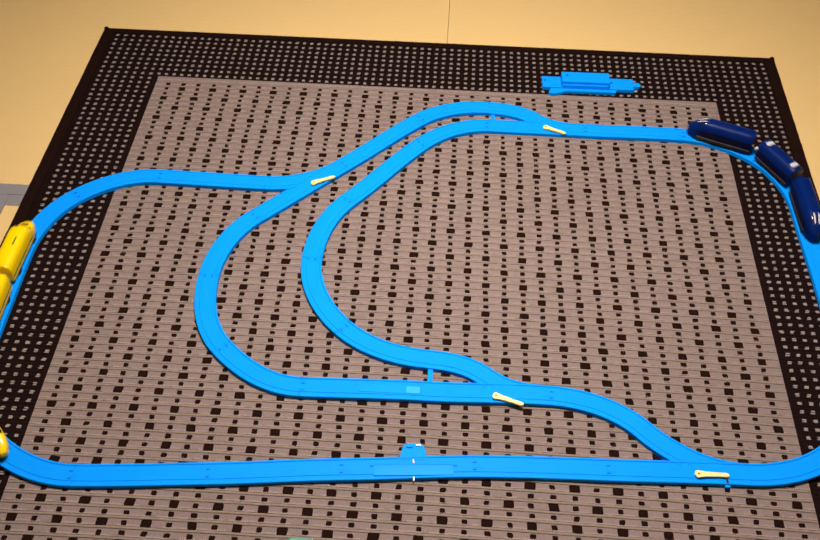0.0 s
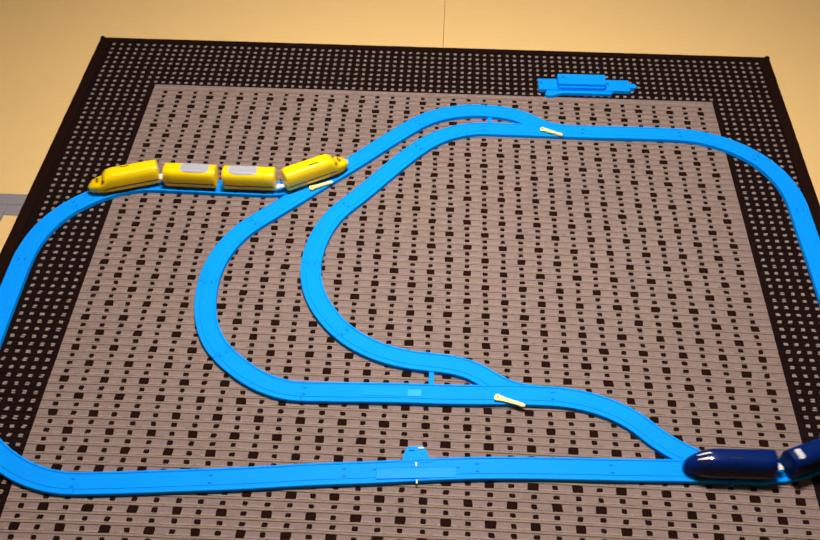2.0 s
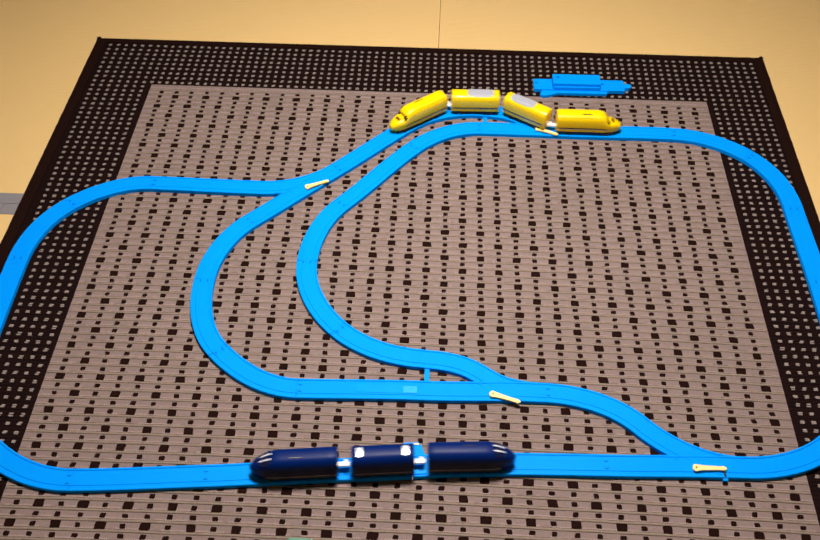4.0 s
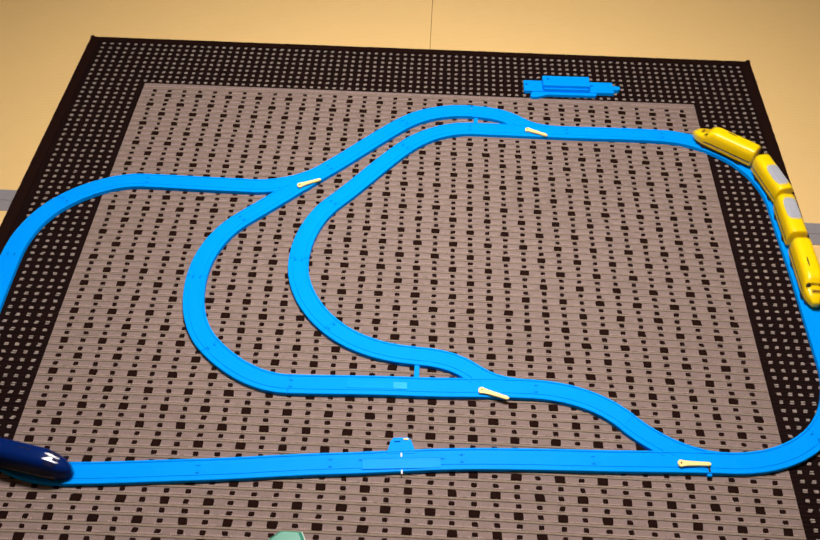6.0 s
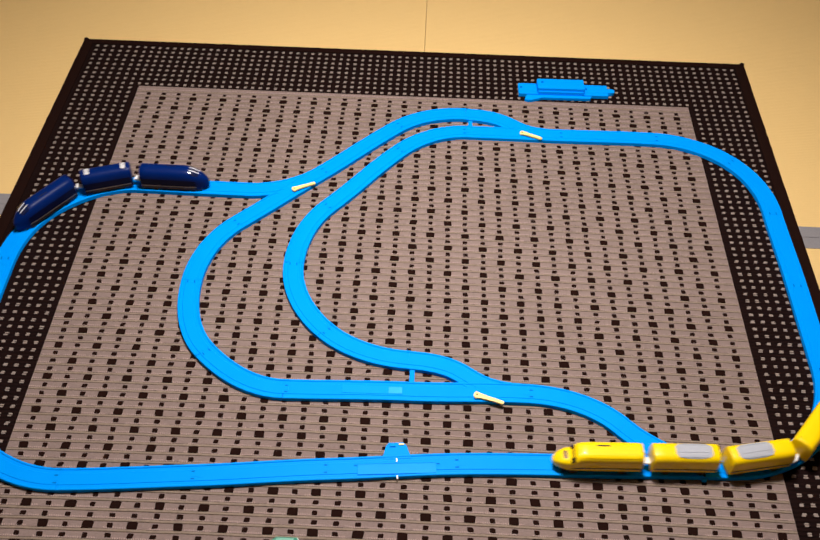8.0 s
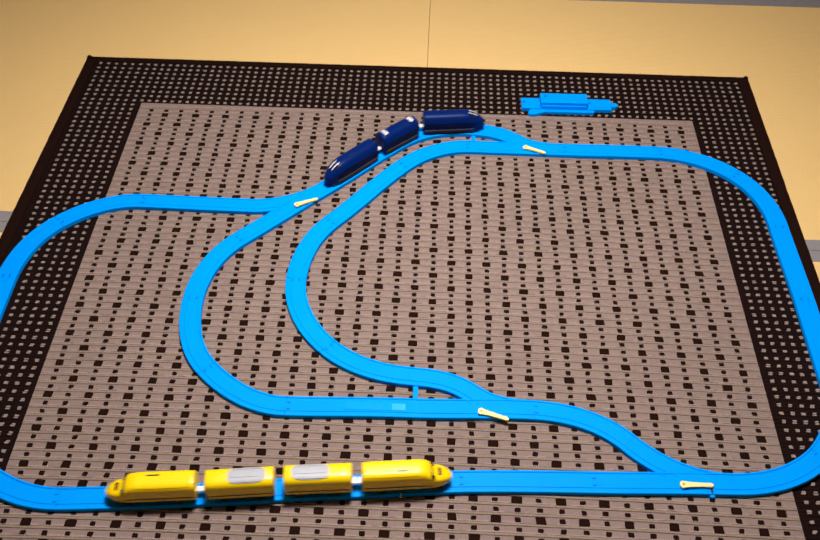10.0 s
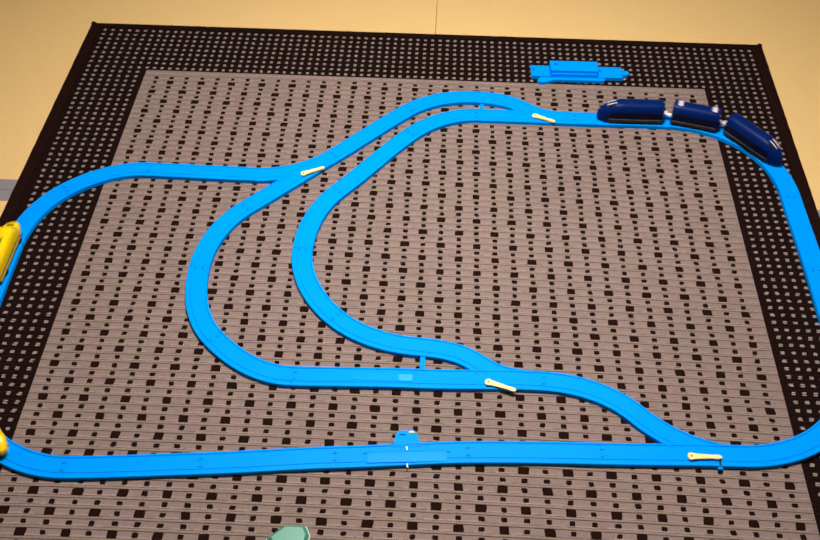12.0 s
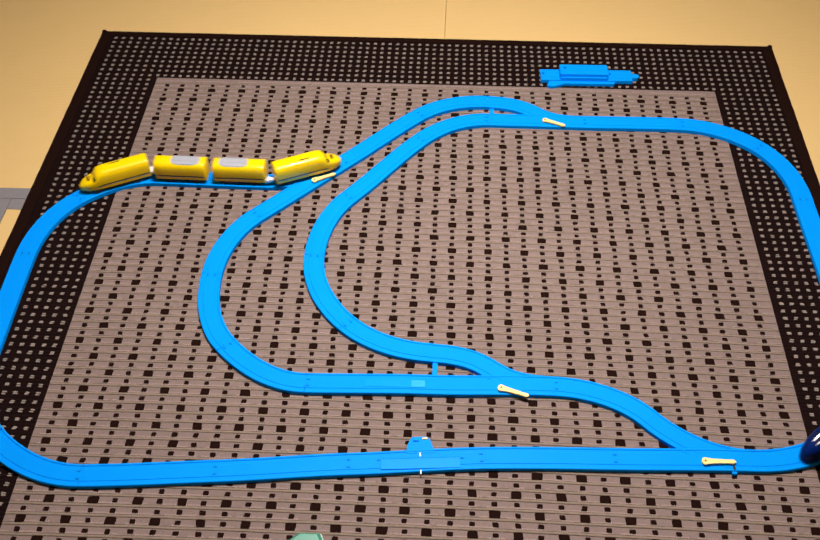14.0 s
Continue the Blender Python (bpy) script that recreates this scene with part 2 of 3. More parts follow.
def binding(x0, y0, x1, y1, seed):
    """A sewn strip whose edges wander a little."""
    rng = random.Random(seed)
    long_x = x1 - x0 > y1 - y0
    n = int(max(x1 - x0, y1 - y0) / 0.012)
    one, two = [], []
    for k in range(n + 1):
        u = k / n
        a, b = (rng.uniform(-0.0003, 0.0003) + (0.0004 if rng.random() < 0.05 else 0) for _ in range(2))
        if k in (0, n):
            a = b = 0
        if long_x:
            one.append((x0 + (x1 - x0) * u, y0 - a))
            two.append((x0 + (x1 - x0) * u, y1 + b))
        else:
            one.append((x1 + a, y0 + (y1 - y0) * u))
            two.append((x0 - b, y0 + (y1 - y0) * u))
    part("edge_binding", extrude_outline(one + two[::-1], FLOOR_Z, -0.0004), DARK_YARN, rug)


for k, (lo, hi) in enumerate((((RX0, RY0), (RX0 + 0.022, RY1)), ((RX1 - 0.022, RY0), (RX1, RY1)), ((RX0 + 0.0245, RY1 - 0.014), (RX1 - 0.0245, RY1)), ((RX0 + 0.0245, RY0), (RX1 - 0.0245, RY0 + 0.014)))):
    binding(lo[0] - 0.001, lo[1] - 0.001, hi[0] + 0.001, hi[1] + 0.001, k)
for x in (RX0 + 0.003, RX1 - 0.003):
    bm = bmesh.new()
    bmesh.ops.create_icosphere(bm, subdivisions=2, radius=0.006, matrix=pose(x, RY1, -0.001) @ Matrix.Diagonal((1, 1, 0.7, 1)))
    part("corner_knot", bm, DARK_YARN, rug)


def patches(name, cells, z0, z1, mat, label):
    """Many small raised woven squares, joined."""
    verts, faces = [], []
    rng = random.Random(5)
    for x, y, w, h in cells:
        x, y = x + rng.uniform(-0.0007, 0.0007), y + rng.uniform(-0.0006, 0.0006)
        w, h = w * rng.uniform(0.88, 1.1) / 2, h * rng.uniform(0.88, 1.1) / 2
        k, sh = len(verts), rng.uniform(-0.0006, 0.0006)
        ring = [(u * (1 + rng.uniform(-0.10, 0.06)), v * (1 + rng.uniform(-0.10, 0.06)))
                for u, v in ((-1, -0.72), (-0.72, -1), (0.72, -1), (1, -0.72), (1, 0.72), (0.72, 1), (-0.72, 1), (-1, 0.72))]
        for zz, s in ((z0, 1.0), (z1, 0.9)):
            verts += [(x + u * w * s - sh * v, y + v * h * s, zz) for u, v in ring]
        faces += [tuple(range(k + 8, k + 16))] + [(k + i, k + (i + 1) % 8, k + 8 + (i + 1) % 8, k + 8 + i) for i in range(8)]
    me = bpy.data.meshes.new(name)
    me.from_pydata(verts, [], faces)
    me.materials.append(mat)
    ob = new(name, me)
    ob.parent = rug
    return tagged(ob, label, kind="stuff")


cells = []
for c in range(36):
    for r in range(114):
        big = r % 4 == (3 if c % 2 == 0 else 1)
        # the soft rug lies slightly stretched and bowed
        x = 0.0299 + 0.03526 * c - 4.4e-5 * r - 1.7e-6 * c * r - 5.0e-6 * c * c + 3.3e-6 * r * r
        y = -0.0276 + 6.08e-4 * c - 1.74e-5 * c * c - 0.01693 * r - 1.6e-6 * r * r
        cells.append((x, y, 0.0172 if big else 0.0100, 0.0156 if big else 0.0086))
patches("dark_square", cells, -0.001, 0.0002, DARK_YARN, "dark brown woven squares")


def cords(name, profile, mat, label, sway):
    """Strips that run across the centre field between the rows of squares, joined."""
    verts, faces = [], []
    rng = random.Random(8)
    n, w = 44, len(profile)
    for r in range(-1, 113):
        q = r + 0.5
        wave = [rng.uniform(-sway, sway) for _ in range(n + 1)]
        for k in range(n + 1):
            left = field_edge(-0.017 * q) + 0.001
            x = left + (FX1 - 0.001 - left) * k / n
            c = (x - 0.0299) / 0.03526
            y = -0.0276 + 6.08e-4 * c - 1.74e-5 * c * c - 0.01693 * q - 1.6e-6 * q * abs(q) + wave[k]
            a = len(verts)
            verts += [(x, min(-0.001, y + u), z) for u, z in profile]
            if k:
                faces += [(a - w + i, a + i, a + i + 1, a - w + i + 1) for i in range(w - 1)]
    me = bpy.data.meshes.new(name)
    me.from_pydata(verts, [], faces)
    me.materials.append(mat)
    ob = new(name, me)
    ob.parent = rug
    return tagged(ob, label, kind="stuff")


cords("weft_groove", [(-0.0027, -0.00015), (0.0027, -0.00015)], GROOVE, "brown sunken weft lines", 0.0003)
cords("rib_cord", [(-0.0020, -0.0001), (-0.0013, 0.0006), (0.0013, 0.0006), (0.0020, -0.0001)], RIB, "raised tan cords of the weave", 0.0004)
cells = []
dot = (0.0084, 0.0072)
for r in range(9):
    y = 0.0105 + 0.0180 * r
    for k in range(7):
        cells.append((-0.139 + 0.0198 * k, y, *dot))
        cells.append((1.3085 + 0.0190 * k, y, *dot))
    for k in range(73):
        cells.append((-0.002 + 0.01795 * k, y, *dot))
for r in range(114):
    y = -0.0065 - 0.01700 * r
    drift = 0.014 * (min(1.1, -y) / 0.82) ** 1.3
    for k in range(7):
        cells.append((-0.139 + 0.0198 * k + drift, y, *dot))
        cells.append((1.3085 + 0.0190 * k, y, *dot))
for k in range(87):
    for r in range(8):
        cells.append((-0.139 + 0.0180 * k, FY0 - 0.0105 - 0.0158 * r, *dot))
strands = [(x + s * 0.0002, y + s * 0.0017, 0.0078, 0.0029) for x, y, w, h in cells for s in (-1, 1)]
patches("pale_dot", strands, -0.003, -0.0012, PALE_YARN, "pale woven dots of the border")


# ---- toy railway ----
# Joints of the layout: place of the centre line and heading in degrees.
JOINTS = dict(
    b5=(1.194, -0.953, 180.5),
    b4=(0.974, -0.960, 181.5),
    b3=(0.759, -0.968, 183.5),
    b2=(0.546, -0.988, 184.5),
    b1=(0.334, -1.010, 184.8),
    b0=(0.117, -1.028, 183.0),
    bl=(-0.050, -0.963, 138.0),
    l0=(-0.116, -0.809, 92.0),
    l1=(-0.125, -0.569, 91.0),
    tl=(-0.069, -0.412, 46.0),
    t0=(0.084, -0.341, -0.5),
    t1=(0.310, -0.344, 0.0),
    s1=(0.463, -0.281, 45.0),
    o1=(0.617, -0.120, 43.0),
    p2=(0.770, -0.067, -2.0),
    s2=(0.979, -0.129, 0.0),
    r0=(1.192, -0.128, -2.0),
    tr=(1.346, -0.194, -45.0),
    r1=(1.406, -0.348, -90.0),
    r2=(1.409, -0.545, -90.0),
    r3=(1.408, -0.742, -90.0),
    br=(1.349, -0.893, -135.0),
    q2=(0.771, -0.129, 180.0),
    i1=(0.628, -0.198, 228.0),
    i2=(0.488, -0.381, 230.0),
    i3=(0.434, -0.543, 270.0),
    i4=(0.511, -0.705, 318.0),
    q3=(0.667, -0.764, -2.0),
    m1=(0.309, -0.439, 225.0),
    m2=(0.2455, -0.599, 270.0),
    m3=(0.302, -0.763, 315.0),
    m0=(0.453, -0.837, 1.0),
    p3=(0.666, -0.831, 0.0),
    s3=(0.878, -0.825, -1.0),
    d0=(1.034, -0.883, -45.0),
)
PROFILE = [(-.0198, 0), (-.0198, .0084), (-.0190, .0092), (-.0165, .0092), (-.0156, .0078), (-.0107, .0078), (-.0100, .0088),
           (.0100, .0088), (.0107, .0078), (.0156, .0078), (.0165, .0092), (.0190, .0092), (.0198, .0084), (.0198, 0)]


def centre_line(a, b, n=13):
    x0, y0, h0 = a
    x1, y1, h1 = b
    h0, h1, d = radians(h0), radians(h1), math.hypot(x1 - x0, y1 - y0)
    turn = abs((h1 - h0 + math.pi) % (2 * math.pi) - math.pi)
    k = d * (1 + turn * turn / 24)
    if turn < 0.2 and abs((x1 - x0) * math.sin(h0) - (y1 - y0) * math.cos(h0)) > 0.03:
        k *= 1.75  # the S-bend of a turnout
    t = np.linspace(0, 1, n)[:, None]
    m0, m1 = k * np.array([math.cos(h0), math.sin(h0)]), k * np.array([math.cos(h1), math.sin(h1)])
    return (2 * t**3 - 3 * t**2 + 1) * np.array([x0, y0]) + (t**3 - 2 * t**2 + t) * m0 + (-2 * t**3 + 3 * t**2) * np.array([x1, y1]) + (t**3 - t**2) * m1


def flip(j):
    return j[0], j[1], j[2] + 180


def sweep(line, lift=0.0, profile=PROFILE, gap=0.0):
    """The rail's cross-section drawn along a centre line."""
    bm = bmesh.new()
    d = np.gradient(line, axis=0)
    d /= np.hypot(d[:, 0], d[:, 1])[:, None]
    line = line.copy()
    line[0] += d[0] * gap
    line[-1] -= d[-1] * gap
    rings = [[bm.verts.new((p[0] - t[1] * u, p[1] + t[0] * u, z + (lift if z > 0 else 0))) for u, z in profile] for p, t in zip(line, d)]
    for r0, r1 in zip(rings, rings[1:]):
        for i in range(len(profile)):
            j = (i + 1) % len(profile)
            bm.faces.new((r0[i], r0[j], r1[j], r1[i]))
    bm.faces.new(rings[0])
    bm.faces.new(rings[-1][::-1])
    return bm


def place_origin(ob, x, y):
    """Moves a top-level mesh's origin to a point on the rug, before it gets parts."""
    ob.data.transform(Matrix.Translation((-x, -y, 0)))
    ob.location = (x, y, 0)


def into(bm, m):
    bmesh.ops.transform(bm, matrix=m, verts=bm.verts)
    return bm


def joint_marks(ob, j):
    """The joint's tongue, and two deep blue bars painting the shade of its slots."""
    m = ob.matrix_basis.inverted() @ pose(j[0], j[1], 0, 0, 0, j[2])
    tongue = [(-0.008, -0.003), (0.002, -0.003)] + [(0.006 + 0.0052 * math.cos(a), 0.0052 * math.sin(a)) for a in np.linspace(-2.4, 2.4, 12)] + [(0.002, 0.003), (-0.008, 0.003)]
    part("joint_tongue", into(extrude_outline(tongue, 0.006, 0.0091), m), BLUE, ob)
    for s in (-1, 1):
        part("joint_slot_shade", into(box((-0.0075, s * 0.0066 - 0.0011, 0.006), (-0.0018, s * 0.0066 + 0.0011, 0.0093)), m), BLUE_SHADED, ob)


def rail(name, a, b, label):
    line = centre_line(a, b)
    ob = mesh_object(name, sweep(line), BLUE)
    place_origin(ob, *line[6])
    bpy.context.view_layer.update()
    joint_marks(ob, flip(a))
    return tagged(ob, label, "toy rail", "rails of the toy railway")


def lever(ob, x, y, angle, length=0.056, bracket=None):
    """The switching lever: round handle, waist and pointed end, on a small pivot."""
    m = ob.matrix_basis.inverted() @ pose(x, y, 0, 0, 0, angle)
    h = length / 2
    pts = [(-h + 0.005 - 0.0052 * math.cos(a), 0.0066 * math.sin(a)) for a in np.linspace(-2.3, 2.3, 13)]
    pts += [(-h + 0.017, 0.0042), (h * 0.35, 0.0034), (h - 0.004, 0.0037), (h, 0.0016), (h, -0.0016), (h - 0.004, -0.0037), (h * 0.35, -0.0034), (-h + 0.017, -0.0042)]
    bm = extrude_outline(pts, 0.0112, 0.0142)
    es = [e for e in bm.edges if all(v.co.z > 0.0141 for v in e.verts)]
    bmesh.ops.bevel(bm, geom=es, offset=0.0006, segments=2, affect="EDGES")
    lv = part("lever", into(bm, m), LEVER, ob, "pale yellow switching lever")
    part("pivot", into(cylinder(0.0022, 0.005, pose(-length / 2 + 0.006, 0, 0.0105), 14), m), LEVER, lv)
    part("pin", into(cylinder(0.0015, 0.0012, pose(-length / 2 + 0.0055, 0, 0.0143), 12), m), AMBER, lv, "small brown pin")
    if bracket:
        m2 = ob.matrix_basis.inverted() @ pose(bracket[0], bracket[1], 0, 0, 0, angle)
        part("bracket", into(box((-0.004, 0.0, 0), (0.004, 0.008, 0.007), 0.001), m2), BLUE, ob)
        part("bracket_slot", into(box((-0.0016, 0.006, 0.006), (0.0016, 0.024, 0.0097)), m2), BLACK, ob)


def turnout(stem, main, branch, label):
    line = centre_line(stem, main)
    ob = mesh_object("turnout_rail", sweep(line), BLUE)
    place_origin(ob, *line[6])
    bpy.context.view_layer.update()
    part("branch_rail", into(sweep(centre_line(stem, branch), -0.0005), ob.matrix_basis.inverted()), BLUE, ob)
    return tagged(ob, label, "toy turnout", "turnouts of the toy railway")


def link_bar(ob, a, b, w=0.0045):
    m = ob.matrix_basis.inverted()
    ang = math.degrees(math.atan2(b[1] - a[1], b[0] - a[0]))
    length = math.hypot(b[0] - a[0], b[1] - a[1])
    part("link_bar", into(box((0, -w, 0), (length, w, 0.0062), 0.0006), m @ pose(a[0], a[1], 0, 0, 0, ang)), BLUE, ob)


J, RAILS = JOINTS, {}
STRAIGHT, CURVE = "bright blue plastic straight toy rail on the rug", "bright blue plastic curved toy rail on the rug"
for a, b in (("b4", "b3"), ("b2", "b1"), ("b1", "b0"), ("l0", "l1"), ("t0", "t1"), ("s1", "o1"), ("s2", "r0"), ("r1", "r2"), ("r2", "r3"), ("i1", "i2"), ("m0", "p3")):
    RAILS[a, b] = rail("straight_rail", J[a], J[b], STRAIGHT)
for a, b in (("b0", "bl"), ("bl", "l0"), ("l1", "tl"), ("tl", "t0"), ("o1", "p2"), ("r0", "tr"), ("tr", "r1"), ("r3", "br"), ("br", "b5"), ("q2", "i1"),
             ("i2", "i3"), ("i3", "i4"), ("i4", "q3"), ("m1", "m2"), ("m2", "m3"), ("m3", "m0"), ("s3", "d0")):
    rail("curved_rail", J[a], J[b], CURVE)

TURNOUT = "bright blue toy turnout with a pale yellow lever"
sw = turnout(flip(J["s1"]), J["m1"], flip(J["t1"]), TURNOUT)
lever(sw, 0.4292, -0.3327, 27, 0.052)
sw = turnout(flip(J["s2"]), J["q2"], flip(J["p2"]), TURNOUT + " and link bar")
lever(sw, 0.9147, -0.1392, -22, 0.052)
link_bar(sw, (0.780, -0.111), (0.780, -0.089))
sw = turnout(flip(J["s3"]), flip(J["p3"]), flip(J["q3"]), TURNOUT + " and link bar")
lever(sw, 0.8085, -0.8420, -17, 0.054)
link_bar(sw, (0.6744, -0.814), (0.6744, -0.783))
sw = turnout(J["b5"], J["b4"], flip(J["d0"]), TURNOUT)
lever(sw, 1.1330, -0.9600, 1, 0.054, bracket=(1.157, -0.978))

# Two paler plates put the glint at this rail's end into the colour.
glint_rail = RAILS[("m0", "p3")]
pm = glint_rail.matrix_basis.inverted() @ pose(J["p3"][0], J["p3"][1], 0, 0, 0, 0.8)
part("glint_fade_plate", into(box((-0.112, -0.0078, 0.007), (-0.0070, 0.0078, 0.0096), 0.0004), pm), BLUE_PLATE, glint_rail, "lighter blue plate painting the fading end of the glint")
part("painted_glint", into(box((-0.031, -0.0066, 0.0085), (-0.0075, 0.0066, 0.0100), 0.0003), pm), BLUE_GLINT, glint_rail, "pale blue patch painting a glint on the rail")

# The rail with the stop tab in the long straight.
stop = rail("stop_rail", J["b3"], J["b2"], "bright blue toy rail with side tab and raised middle plate")
sx, sy, sh = 0.657, -0.983, 4.3
ms = stop.matrix_basis.inverted() @ pose(sx, sy, 0, 0, 0, sh)
tab = part("side_tab", into(extrude_outline([(-0.024, 0.019), (0.024, 0.019), (0.017, 0.043), (0.012, 0.049), (-0.012, 0.049), (-0.017, 0.043)], 0, 0.0085), ms), BLUE, stop)
part("tab_knob", into(box((0.004, 0.0435, 0.0085), (0.013, 0.0465, 0.0105), 0.0006), ms), LEVER, tab, "small pale yellow knob")
part("tab_notch", into(box((-0.011, 0.0405, 0.0086), (-0.001, 0.0475, 0.0112), 0.0008), ms), BLUE, tab)
part("middle_plate", into(box((-0.064, -0.0092, 0.007), (0.064, 0.0092, 0.0099), 0.0005), ms), BLUE_PLATE, stop)
part("plate_edge_shade", into(box((-0.064, 0.0094, 0.007), (0.064, 0.0102, 0.0090)), ms), BLUE_SHADED, stop)
for x in (-0.066, 0.066):
    part("plate_notch_shade", into(box((x - 0.004, 0.0070, 0.008), (x + 0.004, 0.0088, 0.0094)), ms), BLUE_SHADED, stop)
for s in (-1, 1):
    part("marker", into(box((-0.0012, s * 0.0155 - 0.0035, 0.0072), (0.0012, s * 0.0155 + 0.0035, 0.0104), 0.0004), ms), WHITE, stop, "white marker tick")

# A spare piece lying on the rug's border.
line = centre_line((0.894, 0.036, 0.8), (1.104, 0.039, 0.8))
spare = mesh_object("spare_rail", sweep(line), BLUE)
place_origin(spare, *line[6])
tagged(spare, "spare bright blue toy rail with raised deck on rug border", "toy rail")
ROTS = pose(0, 0, 0, 0, 0, 0.8)
part("deck", into(box((-0.062, -0.017, 0.0075), (0.048, 0.0195, 0.024), 0.0015), ROTS), BLUE, spare)
part("deck_rim", into(box((-0.060, -0.0215, 0.0), (0.046, -0.0172, 0.017), 0.001), ROTS), BLUE, spare)
part("side_arm", into(extrude_outline([(-0.092, -0.036), (-0.086, -0.041), (-0.074, -0.040), (-0.050, -0.030), (0.062, -0.030), (0.066, -0.021), (-0.086, -0.021)], 0, 0.007), ROTS), BLUE, spare)
part("tongue", into(extrude_outline([(0.104, -0.007), (0.112, -0.008)] + [(0.114 + 0.008 * math.cos(a), 0.008 * math.sin(a)) for a in np.linspace(-1.2, 1.2, 8)] + [(0.112, 0.008), (0.104, 0.007)], 0, 0.008), ROTS), BLUE, spare)
for x, y in ((-0.099, 0.004), (-0.05, 0.006), (0.055, 0.004)):
    part("pin_hole_shade", into(cylinder(0.0032, 0.003, pose(x, y, 0.0083 if x != -0.05 else 0.0238), 12), ROTS), BLUE_SHADED, spare)


# A small pale green toy piece at the near side of the rug: a sloped block with a pointed end and a pale rim.
def block(grow, z0, z1, top):
    pts = [(-0.036, -0.012), (-0.012, 0.010), (0.020, 0.010), (0.027, -0.004), (0.022, -0.034), (-0.020, -0.036)]
    bm = bmesh.new()
    rings = [[bm.verts.new((x * k, y * k - (1 - k) * 0.012, z)) for x, y in pts] for z, k in ((z0, grow), ((z0 + z1) / 2, grow), (z1, grow * top))]
    for r0, r1 in zip(rings, rings[1:]):
        for i in range(6):
            bm.faces.new((r0[i], r0[(i + 1) % 6], r1[(i + 1) % 6], r1[i]))
    bm.faces.new(rings[0][::-1])
    bm.faces.new(rings[-1])
    return bm


token = mesh_object("toy_piece", block(1.0, 0.0002, 0.012, 0.80), material("pale_green_plastic", (0.05, 0.28, 0.19), 0.35))
token.matrix_basis = pose(0.489, -1.117, 0, 0, 0, 0)
tagged(token, "small pale green plastic toy block with pale rim", "toy")
part("rim", block(1.06, 0.0002, 0.003, 0.98), material("pale_mint_plastic", (0.55, 0.68, 0.62), 0.4), token, "pale mint rim")


# ---- trains ----


